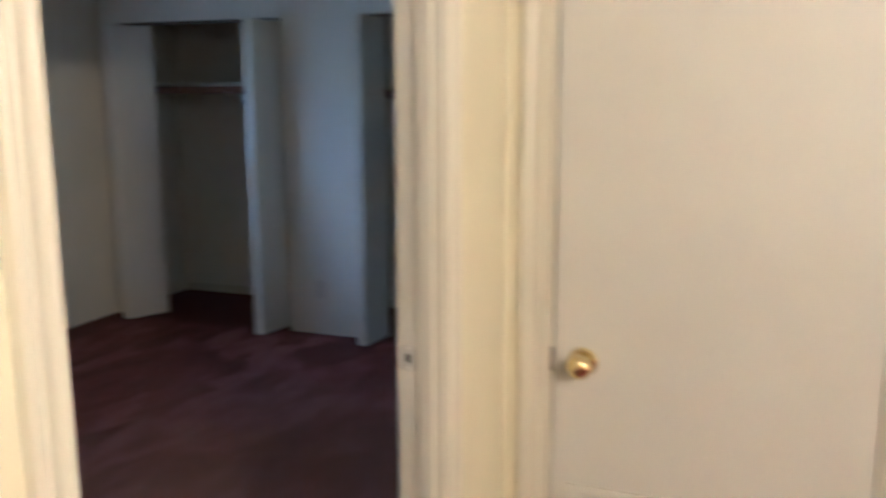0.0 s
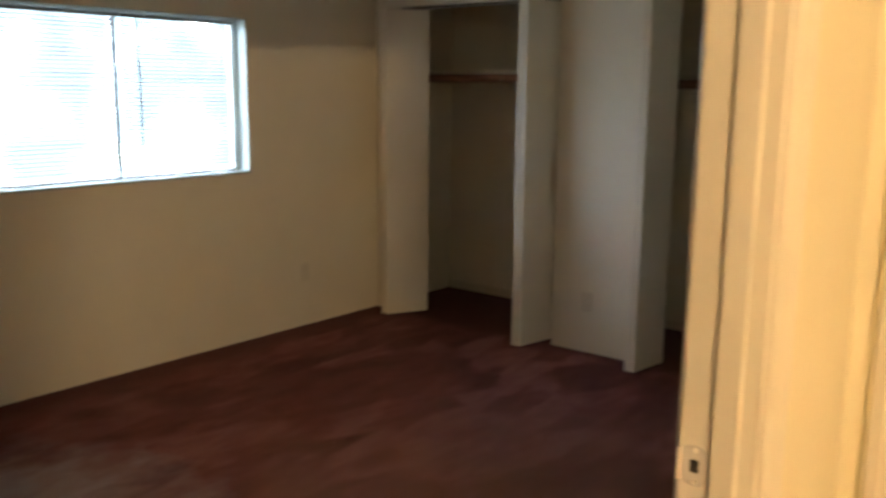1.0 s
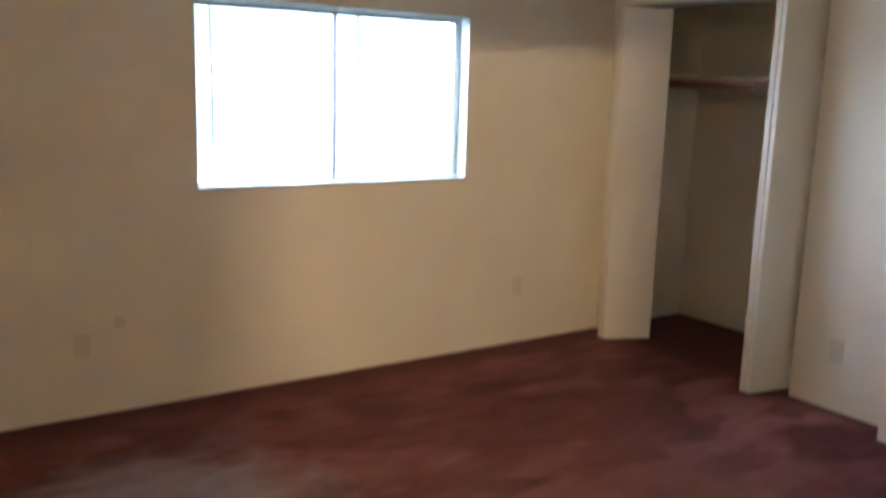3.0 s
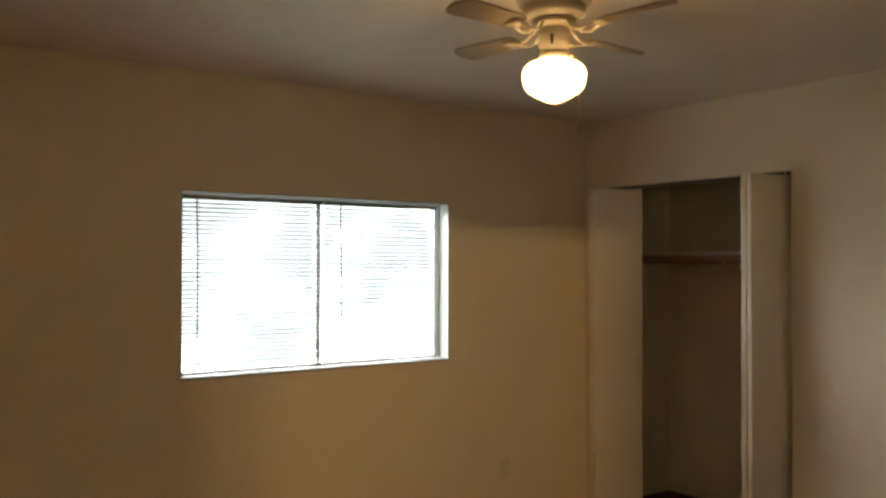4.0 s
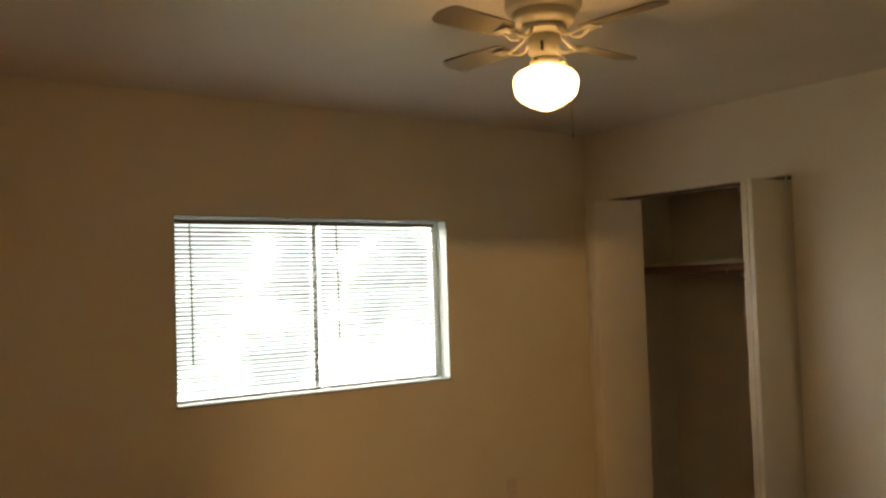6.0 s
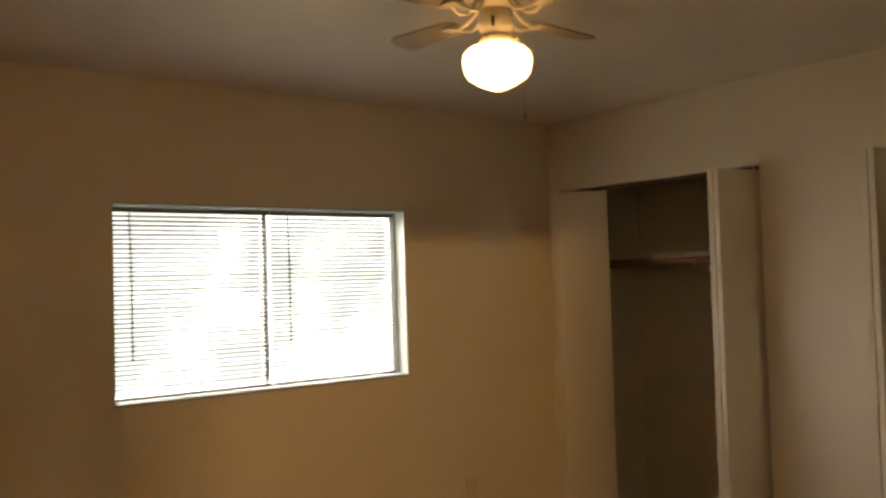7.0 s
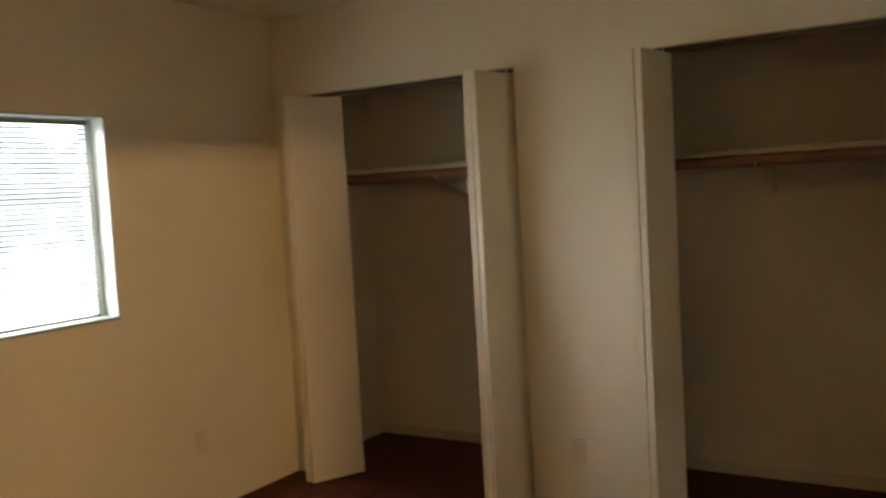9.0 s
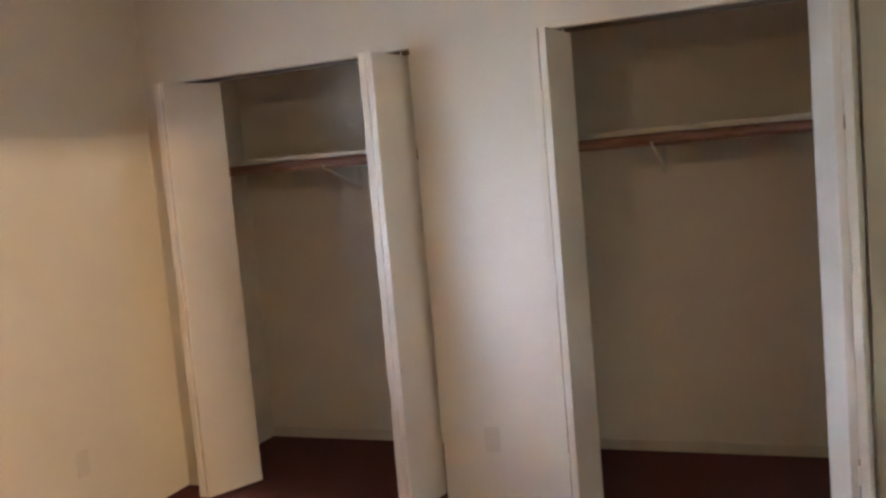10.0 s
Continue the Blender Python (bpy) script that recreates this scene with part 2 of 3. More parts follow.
def lathe(profile, steps=32, bm=None, m=None):
    """A turned body round z from (radius, z) pairs."""
    bm = bm or bmesh.new()
    rings = []
    for r, z in profile:
        if r < 1e-5:
            rings.append([bm.verts.new((0, 0, z))])
        else:
            rings.append([bm.verts.new((r * math.cos(2 * math.pi * i / steps), r * math.sin(2 * math.pi * i / steps), z)) for i in range(steps)])
    for a, b in zip(rings, rings[1:]):
        for i in range(steps):
            j = (i + 1) % steps
            q = [a[i % len(a)], a[j % len(a)], b[j % len(b)], b[i % len(b)]]
            q = list(dict.fromkeys(q))
            if len(q) > 2:
                bm.faces.new(q)
    for ring in (rings[0], rings[-1]):
        if len(ring) > 2:
            bm.faces.new(ring)
    if m is not None:
        bmesh.ops.transform(bm, matrix=m, verts=[v for r in rings for v in r])
    return bm


def tube(points, radius, steps=8, bm=None):
    bm = bm or bmesh.new()
    rings = []
    pts = [Vector(p) for p in points]
    for i, p in enumerate(pts):
        d = (pts[min(i + 1, len(pts) - 1)] - pts[max(i - 1, 0)]).normalized()
        a = d.orthogonal().normalized() if i == 0 else (rings_a - d * rings_a.dot(d)).normalized()
        rings_a = a
        b = d.cross(a)
        rings.append([bm.verts.new(p + radius * (math.cos(2 * math.pi * k / steps) * a + math.sin(2 * math.pi * k / steps) * b)) for k in range(steps)])
    for r, s in zip(rings, rings[1:]):
        for k in range(steps):
            bm.faces.new((r[k], r[(k + 1) % steps], s[(k + 1) % steps], s[k]))
    bm.faces.new(rings[0])
    bm.faces.new(rings[-1])
    return bm


def wall(name, us, zs, holes, place, material, label):
    """A wall on a grid of (u, z) cells; holes are (u0, u1, z0, z1); place(u, d, z) gives the point at depth d of 0 or 1."""
    us, zs = sorted({*us, *(h[0] for h in holes), *(h[1] for h in holes)}), sorted({*zs, *(h[2] for h in holes), *(h[3] for h in holes)})
    solid = {}
    for i in range(len(us) - 1):
        for k in range(len(zs) - 1):
            cu, cz = (us[i] + us[i + 1]) / 2, (zs[k] + zs[k + 1]) / 2
            solid[i, k] = not any(h[0] < cu < h[1] and h[2] < cz < h[3] for h in holes)
    bm, made = bmesh.new(), {}

    def vert(i, d, k):
        if (i, d, k) not in made:
            made[i, d, k] = bm.verts.new(place(us[i], d, zs[k]))
        return made[i, d, k]

    for (i, k), full in solid.items():
        if not full:
            continue
        for d in (0, 1):
            bm.faces.new([vert(i, d, k), vert(i + 1, d, k), vert(i + 1, d, k + 1), vert(i, d, k + 1)])
        for di, dk, a, b in ((-1, 0, (i, k), (i, k + 1)), (1, 0, (i + 1, k), (i + 1, k + 1)), (0, -1, (i, k), (i + 1, k)), (0, 1, (i, k + 1), (i + 1, k + 1))):
            if not solid.get((i + di, k + dk)):
                bm.faces.new([vert(a[0], 0, a[1]), vert(b[0], 0, b[1]), vert(b[0], 1, b[1]), vert(a[0], 1, a[1])])
    return tagged(part(name, bm, material), label, "wall", kind="structure")


# ---- plan ----
H = 2.455                                  # ceiling
WEST = -4.75                               # west wall of the bedroom
BACK = 0.81                                # back of the closets
WIN = (-2.619, -1.085, 1.012, 1.896)        # window opening: x0, x1, z0, z1
C1, C2, HEAD = (-1.440, -0.165), (-3.200, -2.020), 2.03
DOORY, HALLY = -3.684, -3.784              # bedroom and hall faces of the door wall
JL, JR = -4.275, -3.265                     # clear door opening
HALLX = -2.836                             # hall wall with the second door
D2 = (-4.66, -3.915)                       # second door, y from hinge to latch
HW, HS = -7.6, -7.9                        # far walls of the hall

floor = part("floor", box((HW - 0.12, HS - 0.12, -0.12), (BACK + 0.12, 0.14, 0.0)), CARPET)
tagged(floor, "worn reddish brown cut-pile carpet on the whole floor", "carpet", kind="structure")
ceiling = part("ceiling", box((HW - 0.12, HS - 0.12, H), (BACK + 0.12, 0.14, H + 0.15)), CEIL)
tagged(ceiling, "off-white painted plaster ceiling with a soft sheen", "ceiling", kind="structure")

wall("wall_north", [WEST - 0.12, BACK + 0.12], [0, H], [WIN], lambda u, d, z: (u, 0.14 * d, z), WALL, "cream painted plaster wall round the bedroom window")
wall("wall_east", [DOORY, 0], [0, H], [(*C1, 0, HEAD), (*C2, 0, HEAD)], lambda u, d, z: (0.11 * d, u, z), WALL, "cream painted wall with two closet openings")
wall("wall_closet_back", [DOORY, 0], [0, H], [], lambda u, d, z: (BACK + 0.12 * d, u, z), WALL, "cream painted wall at the back of the closets")
wall("wall_closet_divider", [0.11, BACK], [0, H], [], lambda u, d, z: (u, -1.77 + 0.10 * d, z), WALL, "cream painted partition between the two closets")
wall("wall_west", [DOORY, 0], [0, H], [], lambda u, d, z: (WEST - 0.12 * d, u, z), WALL, "cream painted plaster wall of the bedroom")
wall("wall_south", [WEST - 0.12, BACK + 0.12], [0, H], [(JL - 0.02, JR + 0.02, 0, HEAD + 0.02)], lambda u, d, z: (u, DOORY + (HALLY - DOORY) * d, z), HALLWALL, "cream painted wall with the bedroom doorway")
wall("wall_hall_east", [HS, HALLY], [0, H], [(D2[0] - 0.035, D2[1] + 0.035, 0, HEAD + 0.035)], lambda u, d, z: (HALLX + 0.12 * d, u, z), HALLWALL, "cream painted hall wall with a closed door")
wall("wall_hall_west", [HS, HALLY], [0, H], [], lambda u, d, z: (HW - 0.12 * d, u, z), HALLWALL, "cream painted wall of the hall")
wall("wall_hall_south", [HW, HALLX], [0, H], [], lambda u, d, z: (u, HS - 0.12 * d, z), HALLWALL, "cream painted wall of the hall")
wall("wall_hall_north", [HW, WEST - 0.12], [0, H], [], lambda u, d, z: (u, HALLY + 0.12 * d, z), HALLWALL, "cream painted wall of the hall")

# ---- outside ----
tagged(part("ground", box((-60, 0.16, -0.5), (60, 120, -0.35)), LAWN), "sunlit grass outside the window", "lawn", kind="structure")
# emissive sheet: bright garden view that also gives the room its daylight
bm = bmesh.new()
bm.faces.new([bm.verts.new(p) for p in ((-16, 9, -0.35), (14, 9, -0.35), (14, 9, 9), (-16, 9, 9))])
tagged(part("backdrop", bm, BACKDROP), "glowing sheet of pale green garden and sky beyond the window", "backdrop", kind="structure")


# ---- window and blinds ----
def window():
    x0, x1, z0, z1 = WIN
    w = thing("window_1", ((x0 + x1) / 2, 0.12, z0), "aluminium sliding window with two panes", "window", kind="structure")
    inv = Matrix.Translation(-w.location)
    f = 0.028
    for nm, lo, hi in (("window_frame", (x0, 0.085, z0), (x1, 0.135, z0 + f)), ("window_frame", (x0, 0.085, z1 - f), (x1, 0.135, z1)),
                       ("window_frame", (x0, 0.085, z0 + f), (x0 + f, 0.135, z1 - f)), ("window_frame", (x1 - 0.042, 0.085, z0 + f), (x1, 0.135, z1 - f)),
                       ("meeting_rail", (-1.874, 0.090, z0 + f), (-1.848, 0.130, z1 - f))):
        part(nm, box(lo, hi, m=inv), ALU, w, bevel=0.003)
    for a, b in ((x0 + f, -1.874), (-1.848, x1 - 0.042)):
        g = part("pane", box((a, 0.108, z0 + f), (b, 0.112, z1 - f), m=inv), GLASS, w)
        g.visible_shadow = False
    # painted reveal boards
    for lo, hi in (((x1 - 0.006, -0.002, z0), (x1 - 0.0005, 0.084, z1)), ((x0 + 0.0005, -0.002, z0), (x0 + 0.006, 0.084, z1)),
                   ((x0 + 0.006, -0.002, z1 - 0.006), (x1 - 0.006, 0.084, z1 - 0.0005))):
        part("reveal_board", box(lo, hi, m=inv), SILL, w)
    part("window_sill", box((x0 - 0.0, -0.012, z0 + 0.0005), (x1, 0.084, z0 + 0.014), m=inv), SILL, w, "pale painted sill", bevel=0.004)


def blind(x0, x1, wand_x):
    z0, z1 = WIN[2] + 0.018, WIN[3] - 0.020
    b = thing("window_blind", ((x0 + x1) / 2, 0.045, z1), "mini blind with open slats in the window, grey darkened as if backlit", "blind", "blinds in the window")
    inv = Matrix.Translation(-b.location)
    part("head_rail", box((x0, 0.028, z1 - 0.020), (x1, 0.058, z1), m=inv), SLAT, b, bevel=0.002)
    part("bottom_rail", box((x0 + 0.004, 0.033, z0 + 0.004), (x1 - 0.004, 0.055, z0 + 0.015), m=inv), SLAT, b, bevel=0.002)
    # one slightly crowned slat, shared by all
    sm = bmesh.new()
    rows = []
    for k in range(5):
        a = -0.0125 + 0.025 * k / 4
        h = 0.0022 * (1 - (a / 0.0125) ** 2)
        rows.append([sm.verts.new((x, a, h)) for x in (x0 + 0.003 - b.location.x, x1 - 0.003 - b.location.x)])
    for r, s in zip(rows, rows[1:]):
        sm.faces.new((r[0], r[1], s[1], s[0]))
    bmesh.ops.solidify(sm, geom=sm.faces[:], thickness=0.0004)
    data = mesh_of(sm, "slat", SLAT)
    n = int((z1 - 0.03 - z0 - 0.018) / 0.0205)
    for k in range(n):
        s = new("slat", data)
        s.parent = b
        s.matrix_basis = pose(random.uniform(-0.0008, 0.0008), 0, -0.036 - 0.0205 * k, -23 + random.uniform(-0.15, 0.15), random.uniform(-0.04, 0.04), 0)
    for x in (x0 + 0.09, x1 - 0.09):
        part("ladder_cord", tube([(x, 0.032, z1 - 0.02), (x, 0.032, z0 + 0.01)], 0.0009, 5, None), SLAT, b).matrix_basis = inv
    part("wand", tube([(wand_x, 0.022, z1 - 0.015), (wand_x + 0.004, 0.018, z1 - 0.3), (wand_x + 0.005, 0.020, z1 - 0.67)], 0.0038, 8), WAND, b, "thin grey tilt wand", smooth=True).matrix_basis = inv


window()
blind(WIN[0] + 0.008, -1.868, -2.537)
blind(-1.854, WIN[1] - 0.062, -1.768)


# ---- closets ----
def bifold(tip, pivot, track, label):
    """Two hinged panels folded together; tip, pivot and track are plan points of the outer edges."""
    base = Vector((pivot[0], pivot[1], 0))
    b = thing("bifold_door", base, label, "closet door", "folding doors of the closets")
    side = 1 if track[1] > pivot[1] else -1
    w, h0, h1, th = 0.285, 0.022, 2.008, 0.029

    def panel(a, c, off):
        a, c = Vector((*a, 0)), Vector((*c, 0))
        d = (c - a).normalized()
        nrm = Vector((-d.y, d.x, 0))
        m = Matrix(((d.x, nrm.x, 0, a.x - base.x), (d.y, nrm.y, 0, a.y - base.y), (0, 0, 1, 0), (0, 0, 0, 1)))
        return part("panel", box((0, min(0, off * side), h0), ((c - a).length, max(0, off * side), h1), m=m), LEAF, b, bevel=0.0025)

    tp = Vector(tip)
    panel(pivot, (tp.x, tp.y - side * 0.0015), th)
    panel((tp.x, tp.y + side * 0.0015), track, th)
    for z in (0.30, 1.02, 1.74):
        part("hinge", tube([(tp.x - base.x - 0.004, tp.y - base.y, z - 0.035), (tp.x - base.x - 0.004, tp.y - base.y, z + 0.035)], 0.005, 8), LEAF, b, "small painted hinge", smooth=True)
    for q in (pivot, track):
        part("pivot_pin", tube([(q[0] - base.x - 0.02, q[1] - base.y, h1 - 0.004), (q[0] - base.x - 0.02, q[1] - base.y, HEAD - 0.004)], 0.004, 8), STEEL, b)


def closet(y0, y1, div0, div1, bracket_y, zs):
    """Track, shelf, rod and skirting of the closet whose opening runs from y0 to y1, inside from div0 to div1."""
    t = thing("door_track", (0.055, (y0 + y1) / 2, HEAD), "grey metal sliding track under the closet header", "track", "tracks of the closets")
    part("rail", box((-0.012, y0 + 0.002 - (y0 + y1) / 2, -0.004), (0.012, y1 - 0.002 - (y0 + y1) / 2, -0.0005)), DARKMETAL, t)
    for sx in (-0.014, 0.012):
        part("flange", box((sx, y0 + 0.002 - (y0 + y1) / 2, -0.016), (sx + 0.002, y1 - 0.002 - (y0 + y1) / 2, -0.0005)), DARKMETAL, t)
    s = thing("closet_shelf", (BACK, (div0 + div1) / 2, zs), "white painted shelf board on wall cleats inside the closet", "shelf", "shelves of the closets")
    inv = Matrix.Translation(-s.location)
    part("board", box((0.40, div0 + 0.003, zs - 0.022), (BACK - 0.002, div1 - 0.003, zs), m=inv), TRIM, s, bevel=0.002)
    part("back_cleat", box((BACK - 0.020, div0 + 0.022, zs - 0.075), (BACK - 0.002, div1 - 0.022, zs - 0.0225), m=inv), TRIM, s, bevel=0.002)
    for a, b in ((div0 + 0.003, div0 + 0.021), (div1 - 0.021, div1 - 0.003)):
        part("side_cleat", box((0.43, a, zs - 0.075), (BACK - 0.021, b, zs - 0.0225), m=inv), TRIM, s, bevel=0.002)
    r = thing("closet_rod", (0.45, (div0 + div1) / 2, zs - 0.040), "brown wooden hanging rod held by a bracket", "closet rod", "rods of the closets")
    inv = Matrix.Translation(-r.location)
    bm = tube([(0.432, div0 + 0.003, zs - 0.050), (0.432, div1 - 0.003, zs - 0.050)], 0.027, 16)
    bmesh.ops.transform(bm, matrix=inv, verts=bm.verts[:])
    part("rod", bm, WOOD, r, smooth=True)
    y = bracket_y
    bm = tube([(BACK - 0.006, y, zs - 0.20), (BACK - 0.03, y, zs - 0.19), (0.60, y, zs - 0.13), (0.47, y, zs - 0.090), (0.425, y, zs - 0.083), (0.400, y, zs - 0.062)], 0.006, 8)
    bmesh.ops.transform(bm, matrix=inv, verts=bm.verts[:])
    br = part("bracket", bm, TRIM, r, "white painted steel bracket", smooth=True)
    part("bracket_plate", box((BACK - 0.006, y - 0.012, zs - 0.21), (BACK - 0.0015, y + 0.012, zs - 0.08), m=inv), TRIM, br, bevel=0.001)
    k = part("baseboard", box((BACK - 0.013, div0 + 0.002, 0.0), (BACK - 0.001, div1 - 0.002, 0.058)), TRIM, bevel=0.003)
    tagged(k, "low cream painted skirting board inside the closet", "baseboard", kind="structure")


bifold((-0.184, -0.246), (0.055, -0.205), (0.085, -0.378), "cream flush bifold door folded open beside the room corner")
bifold((-0.222, -1.334), (0.055, -1.386), (0.055, -1.275), "cream flush bifold door folded open beside the wall pier")
bifold((-0.222, -2.074), (0.055, -2.050), (0.055, -2.112), "cream flush bifold door folded open on the far side of the pier")
bifold((-0.232, -3.125), (0.055, -3.165), (0.055, -3.062), "cream flush bifold door folded open next to the door wall")
closet(*C1, -1.67, 0.0, -0.74, 1.634)
closet(*C2, DOORY, -1.77, -2.386, 1.600)


# ---- doorways ----
def moulded(at, across, out, height):
    """Casing of a moulded section: `across` runs away from the opening, `out` away from the wall."""
    section = [(0, 0), (0, 0.007), (0.003, 0.0105), (0.011, 0.0115), (0.014, 0.0085), (0.020, 0.0080), (0.030, 0.0115), (0.037, 0.0165),
               (0.041, 0.0175), (0.044, 0.0145), (0.049, 0.0185), (0.054, 0.0185), (0.058, 0.0145), (0.058, 0)]
    bm = bmesh.new()
    at, across, out = Vector(at), Vector(across), Vector(out)
    lower = [bm.verts.new(at + across * u + out * v) for u, v in section]
    upper = [bm.verts.new(at + across * u + out * v + Vector((0, 0, height))) for u, v in section]
    n = len(section)
    for k in range(n):
        bm.faces.new((lower[k], lower[(k + 1) % n], upper[(k + 1) % n], upper[k]))
    bm.faces.new(lower)
    bm.faces.new(upper)
    bmesh.ops.recalc_face_normals(bm, faces=bm.faces[:])
    return bm


def frame_doorway():
    d = thing("door_1", ((JL + JR) / 2, (DOORY + HALLY) / 2, 0), "cream gloss painted door frame of the open bedroom doorway", "door frame", kind="structure")
    inv = Matrix.Translation(-d.location)
    a, b = DOORY + 0.003, HALLY - 0.003
    for x, s in ((JL, -1), (JR, 1)):
        j = part("jamb", box((min(x, x + s * 0.019), b, 0), (max(x, x + s * 0.019), a, HEAD + 0.019), m=inv), TRIM, d, bevel=0.002)
        part("stop", box((min(x, x - s * 0.011), DOORY - 0.080, 0), (max(x, x - s * 0.011), DOORY - 0.045, HEAD), m=inv), TRIM, j, bevel=0.003)
        for y, o in ((HALLY - 0.0005, -1), (DOORY + 0.0005, 1)):
            at = Vector((x + s * 0.006, y, 0)) - d.location
            part("casing", moulded(at, (s, 0, 0), (0, o, 0), HEAD + 0.064), TRIM, d, bevel=0.0006)
    part("head_jamb", box((JL, b, HEAD), (JR, a, HEAD + 0.019), m=inv), TRIM, d, bevel=0.002)
    for y, o in ((HALLY - 0.0005, -1), (DOORY + 0.0005, 1)):
        part("head_casing", box((JL + 0.0, min(y, y + o * 0.012), HEAD + 0.006), (JR, max(y, y + o * 0.012), HEAD + 0.064), m=inv), TRIM, d, bevel=0.004)
    # strike plate with its lip and a dark block for the latch hole's shade, on the latch jamb
    bm = bmesh.new()
    ring = []
    for k in range(20):
        a = 2 * math.pi * k / 20
        c, q = math.cos(a), math.sin(a)
        ring.append((DOORY - 0.0205 + 0.0195 * math.copysign(abs(c) ** 0.55, c), 1.015 + 0.029 * math.copysign(abs(q) ** 0.55, q)))
    bm.faces.new([bm.verts.new((JR - 0.0004 - d.location.x, y - d.location.y, z)) for y, z in ring])
    ext = bmesh.ops.extrude_face_region(bm, geom=bm.faces[:])
    bmesh.ops.translate(bm, vec=(-0.0022, 0, 0), verts=[v for v in ext["geom"] if isinstance(v, bmesh.types.BMVert)])
    bmesh.ops.recalc_face_normals(bm, faces=bm.faces[:])
    sp = part("strike_plate", bm, STRIKE, d, "worn bright metal strike plate", bevel=0.0008)
    part("latch_hole_shade", box((JR - 0.0035, DOORY - 0.027, 1.006), (JR - 0.0027, DOORY - 0.015, 1.024), m=inv), HOLE_SHADE, sp)
    part("lip", tube([(JR - 0.002 - d.location.x, DOORY + 0.001 - d.location.y, 0.992), (JR - 0.002 - d.location.x, DOORY + 0.001 - d.location.y, 1.038)], 0.004, 8), STRIKE, sp, smooth=True)
    for z in (0.992, 1.038):
        part("screw", lathe([(0, 0.0012), (0.003, 0.0010), (0.004, 0)], 10, m=Matrix.Translation((JR - 0.0027 - d.location.x, DOORY - 0.022 - d.location.y, z)) @ pose(0, 0, 0, 0, -90, 0)), STEEL, sp)


def second_door():
    y0, y1 = D2
    d = thing("door_2", (HALLX, (y0 + y1) / 2, 0), "closed cream panel door in the hall with a brass knob", "door", kind="structure")
    inv = Matrix.Translation(-d.location)
    for y, s in ((y0 - 0.004, -1), (y1 + 0.004, 1)):
        lo, hi = (HALLX - 0.003, min(y, y + s * 0.028), 0), (HALLX + 0.12, max(y, y + s * 0.028), HEAD + 0.030)
        part("jamb", box(lo, hi, m=inv), TRIM, d, bevel=0.002)
        at = Vector((HALLX - 0.0035, y + s * 0.026, 0)) - d.location
        part("casing", moulded(at, (0, s, 0), (-1, 0, 0), HEAD + 0.07), TRIM, d, bevel=0.0006)
    part("head_jamb", box((HALLX - 0.003, y0 - 0.003, HEAD + 0.003), (HALLX + 0.12, y1 + 0.003, HEAD + 0.030), m=inv), TRIM, d, bevel=0.002)
    part("head_casing", box((HALLX - 0.0155, y0 - 0.017, HEAD + 0.012), (HALLX - 0.0035, y1 + 0.017, HEAD + 0.07), m=inv), TRIM, d, bevel=0.004)
    x = HALLX + 0.006
    part("leaf", box((x, y0, 0.012), (x + 0.036, y1, HEAD), m=inv), DOOR, d, bevel=0.0025)
    # raised mouldings of the lower and upper panel
    for z0, z1 in ((0.10, 0.583),):
        a, b = y0 + 0.032, y1 - 0.032
        for lo, hi in (((a, z1 - 0.018), (b, z1)), ((a, z0), (b, z0 + 0.018)), ((a, z0 + 0.018), (a + 0.018, z1 - 0.018)), ((b - 0.018, z0 + 0.018), (b, z1 - 0.018))):
            part("moulding", box((x - 0.011, lo[0], lo[1]), (x - 0.0002, hi[0], hi[1]), m=inv), DOOR, d, bevel=0.003)
    ky, kz = -3.988, 0.908
    m = inv @ Matrix.Translation((x, ky, kz)) @ pose(0, 0, 0, 0, -90, 0)
    k = part("knob", lathe([(0, 0.068), (0.013, 0.0675), (0.024, 0.063), (0.0305, 0.053), (0.0315, 0.045), (0.027, 0.035), (0.016, 0.028), (0.012, 0.022), (0.012, 0.006)], 36, m=m), BRASS, d, "polished brass door knob", smooth=True)
    part("rosette", lathe([(0.012, 0.010), (0.022, 0.0095), (0.034, 0.007), (0.037, 0.002), (0.037, 0.0)], 36, m=m), BRASS, k, smooth=True)
    part("lock_button", lathe([(0, 0.072), (0.004, 0.0715), (0.005, 0.068), (0.005, 0.064)], 14, m=m), BRASS, k, smooth=True)
    part("latch_plate", box((HALLX - 0.0050, y1 - 0.001, kz - 0.030), (HALLX + 0.004, y1 + 0.0075, kz + 0.032), m=inv), DARKMETAL, d, "dull dark metal latch plate", bevel=0.0005)


frame_doorway()
second_door()


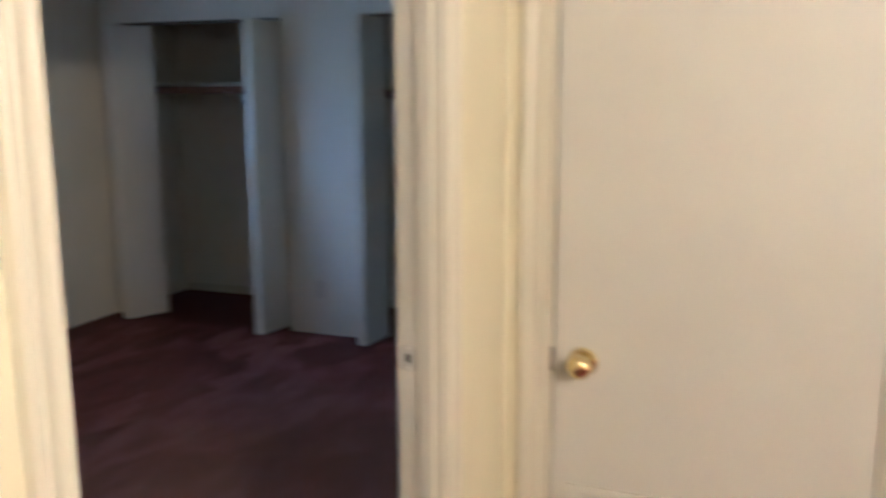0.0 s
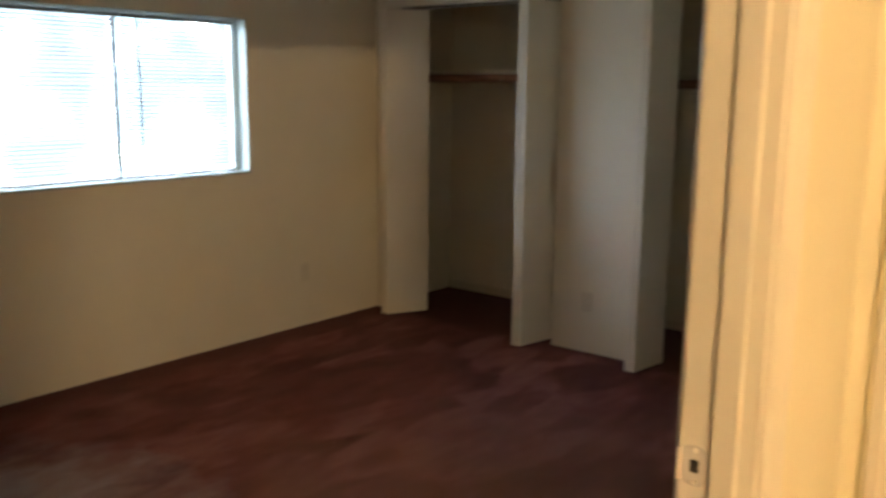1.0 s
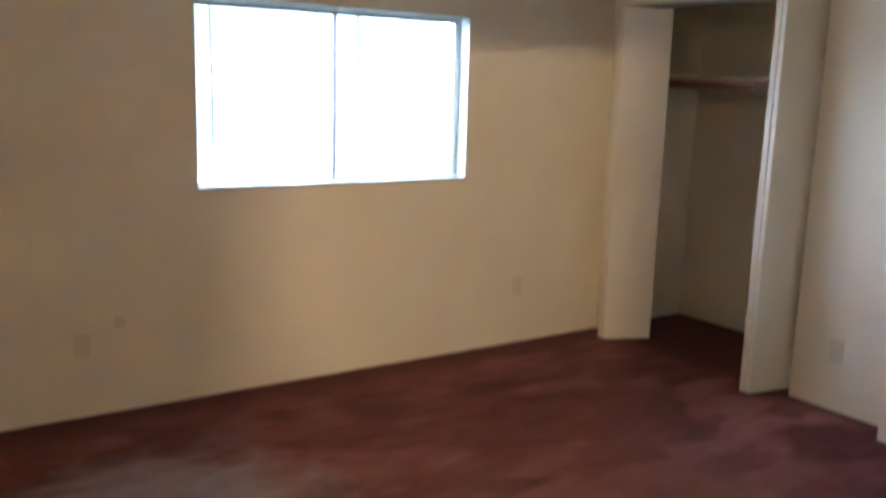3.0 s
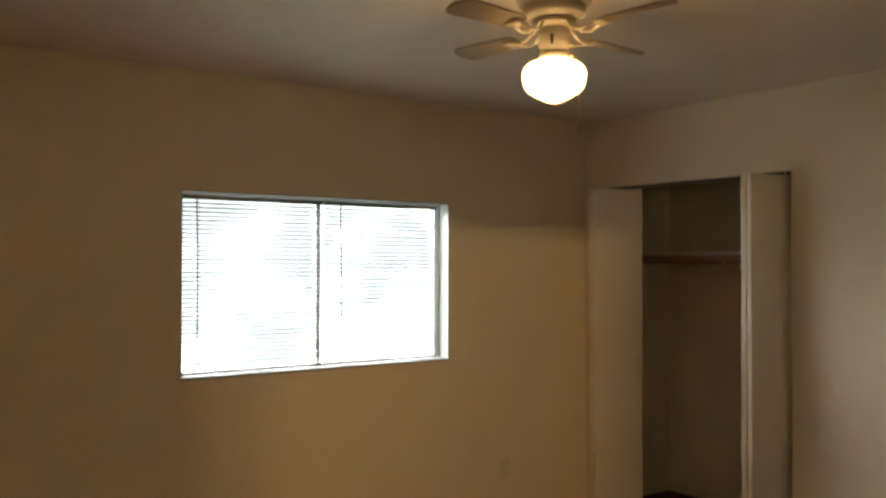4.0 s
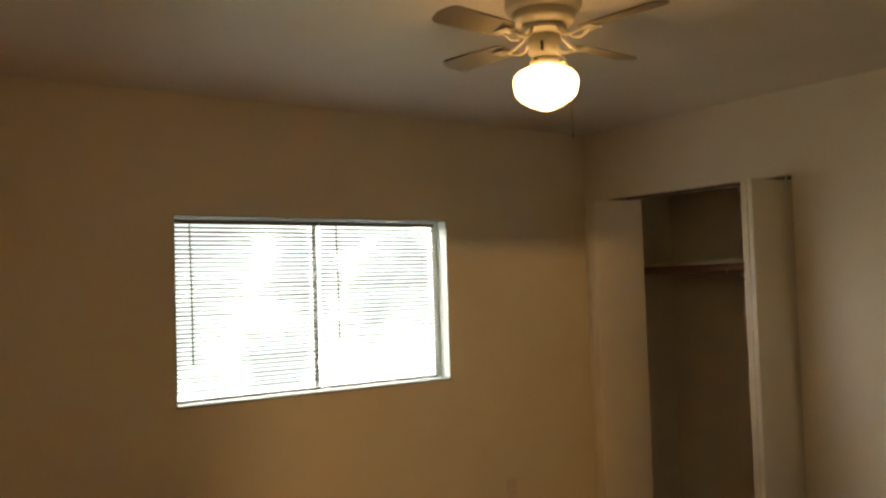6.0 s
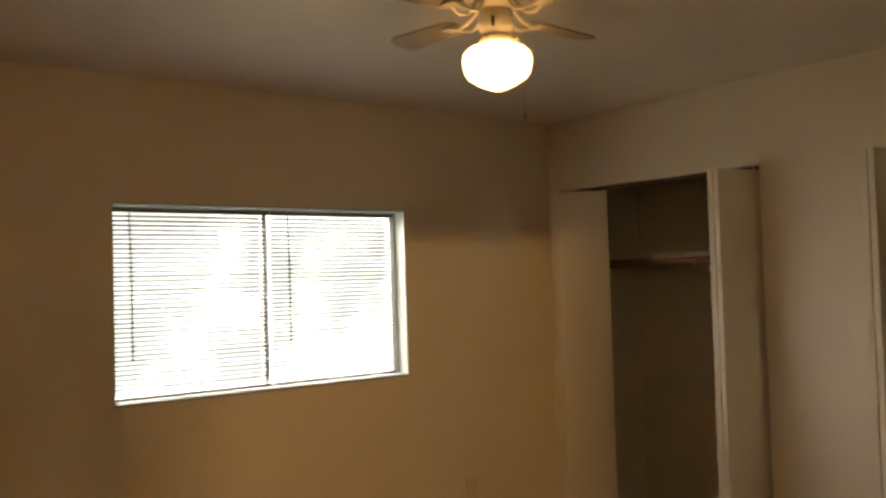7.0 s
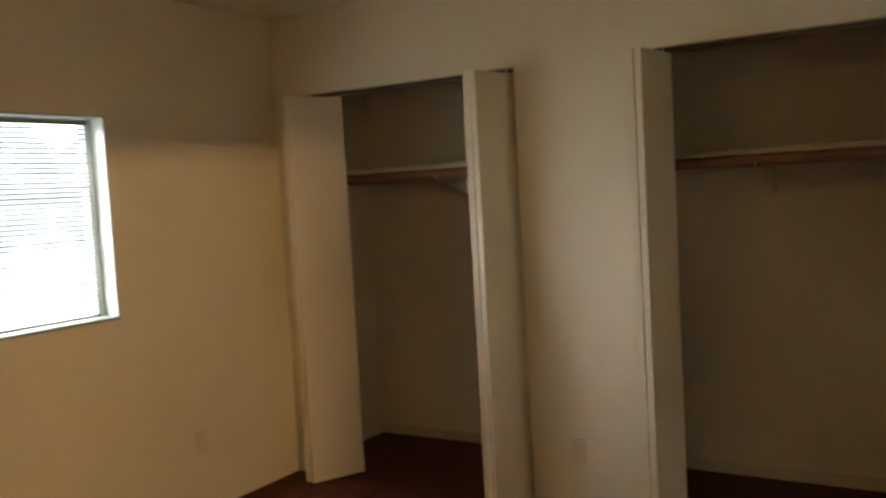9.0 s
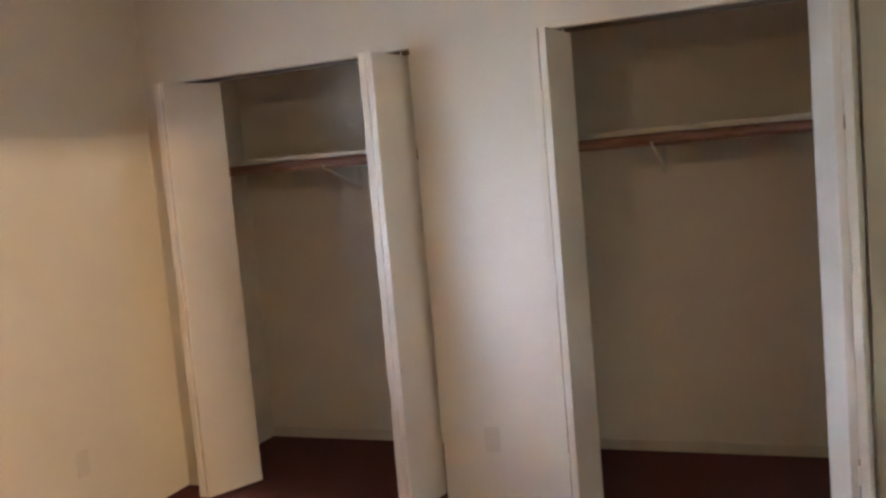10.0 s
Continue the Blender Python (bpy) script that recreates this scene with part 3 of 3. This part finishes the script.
# ---- ceiling fan ----
def fan():
    f = thing("ceiling_fan", (FAN[0], FAN[1], H), "cream ceiling fan with a lit opal globe and pull chain", "ceiling fan")
    f.scale = (0.97, 0.97, 0.97)
    part("canopy", lathe([(0.118, -0.0005), (0.126, -0.006), (0.128, -0.040), (0.122, -0.052), (0.109, -0.060)], 48), FANPAINT, f, smooth=True)
    part("motor_housing", lathe([(0.107, -0.0605), (0.105, -0.082), (0.094, -0.096), (0.068, -0.104)], 48), FANPAINT, f, smooth=True)
    part("rotor", lathe([(0.064, -0.1045), (0.073, -0.109), (0.073, -0.121), (0.061, -0.128), (0.056, -0.134)], 48), FANPAINT, f, smooth=True)
    sw = part("switch_housing", lathe([(0.052, -0.1345), (0.054, -0.142), (0.053, -0.195), (0.046, -0.205), (0.044, -0.212), (0.050, -0.218), (0.052, -0.230), (0.050, -0.238)], 40), FANPAINT, f, smooth=True)
    for a in (200, 320, 80):
        part("thumb_screw", tube([(0.048 * math.cos(radians(a)), 0.048 * math.sin(radians(a)), -0.225), (0.064 * math.cos(radians(a)), 0.064 * math.sin(radians(a)), -0.225)], 0.004, 8), BRASS, sw)
    for a in (219, 339, 99):
        c, n = math.cos(radians(a)), math.sin(radians(a))
        part("vent_slot_shade", box((-0.004, -0.0045, -0.196), (0.004, 0.0045, -0.164), m=Matrix.Translation((0.0525 * c, 0.0525 * n, 0)) @ pose(0, 0, 0, 0, 0, a)), HOLE_SHADE, sw)
    part("globe", lathe([(0.048, -0.2385), (0.062, -0.243), (0.088, -0.255), (0.103, -0.270), (0.108, -0.288), (0.106, -0.308), (0.101, -0.330), (0.089, -0.346), (0.058, -0.366), (0.026, -0.380), (0.008, -0.385), (0, -0.386)], 48), GLOBE, f, "glowing opal schoolhouse glass globe", smooth=True)
    for k in range(4):
        m = pose(0, 0, 0, 0, 0, 90 * k + 6)
        # twin scrolled arms from the rotor out to a small plate under the blade
        iron = bmesh.new()
        for q in (-1, 1):
            tube([(0.064, 0.010 * q, -0.118), (0.082, 0.016 * q, -0.138), (0.105, 0.024 * q, -0.158), (0.135, 0.027 * q, -0.164), (0.165, 0.020 * q, -0.156), (0.185, 0.012 * q, -0.150)], 0.0055, 8, iron)
        box((0.160, -0.028, -0.1535), (0.215, 0.028, -0.150), iron)
        bmesh.ops.transform(iron, matrix=m, verts=iron.verts[:])
        part("blade_iron", iron, FANPAINT, f, smooth=True)
        bl = bmesh.new()
        outline = []
        for i in range(25):
            u = i / 24
            root, tip = min(1.0, u / 0.10), max(0.0, (u - 0.80) / 0.20)
            half = (0.044 + 0.013 * u) * (0.62 + 0.38 * root ** 0.5) * max(0.0, 1 - tip ** 3) ** 0.5
            outline.append((0.165 + 0.305 * u, max(half, 0.002)))
        bl.faces.new([bl.verts.new((x, y, 0.0)) for x, y in outline] + [bl.verts.new((x, -y, 0.0)) for x, y in reversed(outline)])
        ext = bmesh.ops.extrude_face_region(bl, geom=bl.faces[:])
        bmesh.ops.translate(bl, vec=(0, 0, 0.006), verts=[v for v in ext["geom"] if isinstance(v, bmesh.types.BMVert)])
        bmesh.ops.transform(bl, matrix=m @ Matrix.Translation((0, 0, -0.146)) @ pose(0, 0, 0, 11, 0, 0), verts=bl.verts[:])
        part("blade", bl, BLADE, f, "dull cream fan blade")
    # the chain hangs from the switch housing, over the globe's shoulder
    pts = [(0.001, -0.050, -0.202), (0.001, -0.090, -0.232), (0.002, -0.113, -0.280), (0.002, -0.114, -0.36), (0.003, -0.114, -0.475)]
    c = part("pull_chain", tube(pts, 0.0014, 6), FANPAINT, f, "thin beaded pull chain", smooth=True)
    part("pull_knob", lathe([(0, -0.495), (0.004, -0.491), (0.005, -0.484), (0.003, -0.476), (0, -0.474)], 12, m=Matrix.Translation((0.003, -0.114, 0))), FANPAINT, c, smooth=True)


fan()


# ---- hall lamp, out of view behind the camera ----
h = thing("hall_ceiling_lamp", (HALL_LAMP[0], HALL_LAMP[1], H), "hanging ceiling lamp with a low opal glass band", "ceiling lamp")
part("ceiling_plate", lathe([(0.06, -0.0005), (0.062, -0.012), (0.03, -0.022)], 32), FANPAINT, h, smooth=True)
part("stem", lathe([(0.008, -0.0225), (0.008, -0.221)], 12), FANPAINT, h, smooth=True)
part("top_cap", lathe([(0.02, -0.2215), (0.150, -0.228), (0.163, -0.232), (0.163, -0.236)], 32), FANPAINT, h, smooth=True)
part("shade", lathe([(0.157, -0.2365), (0.160, -0.255), (0.160, -0.290), (0.157, -0.3055)], 32), HALLGLOBE, h, "glowing opal glass band", smooth=True)
# opaque underside, unseen and added to keep light off the lower hall
part("bottom_cap", lathe([(0.163, -0.306), (0.163, -0.310), (0.145, -0.317), (0, -0.321)], 32), FANPAINT, h, smooth=True)


# ---- small things ----
def outlet(at, turn, label):
    o = thing("wall_outlet", at, label, "outlet", "outlets of the bedroom")
    o.rotation_euler = (0, 0, radians(turn))
    p = part("cover_plate", box((-0.035, -0.006, -0.057), (0.035, -0.0005, 0.057)), PLATE, o, bevel=0.002)
    for z in (-0.021, 0.021):
        s = part("socket", box((-0.016, -0.0078, z - 0.014), (0.016, -0.0062, z + 0.014)), PLATE, p, bevel=0.002)
        for x in (-0.006, 0.006):
            part("slot", box((x - 0.001, -0.0086, z - 0.003), (x + 0.001, -0.0079, z + 0.006)), SLOT, s)


outlet((-0.675, 0.0, 0.35), 0, "wall outlet painted over in cream, below and beside the window")
outlet((0.0, -1.675, 0.30), -90, "wall outlet painted over in cream, on the pier between the closets")
outlet((-3.155, 0.0, 0.335), 0, "wall outlet painted over in cream, below the window's outer end")


def jack(at, label):
    """Small plate with a round stud, added in place of a smudge on the wall."""
    o = thing("smudge_plate", at, label, "wall jack")
    p = part("cover_plate", box((-0.024, -0.005, -0.024), (0.024, -0.0005, 0.024)), PLATE, o, bevel=0.003)
    part("socket", lathe([(0, 0.0), (0.007, 0.0), (0.009, -0.004), (0.009, -0.0045)], 16, m=Matrix.Translation((0, -0.0095, 0)) @ pose(0, 0, 0, 90, 0, 0)), PLATE, p)


jack((-2.99, 0.0, 0.425), "small cream plate marking a smudge on the wall below the window")
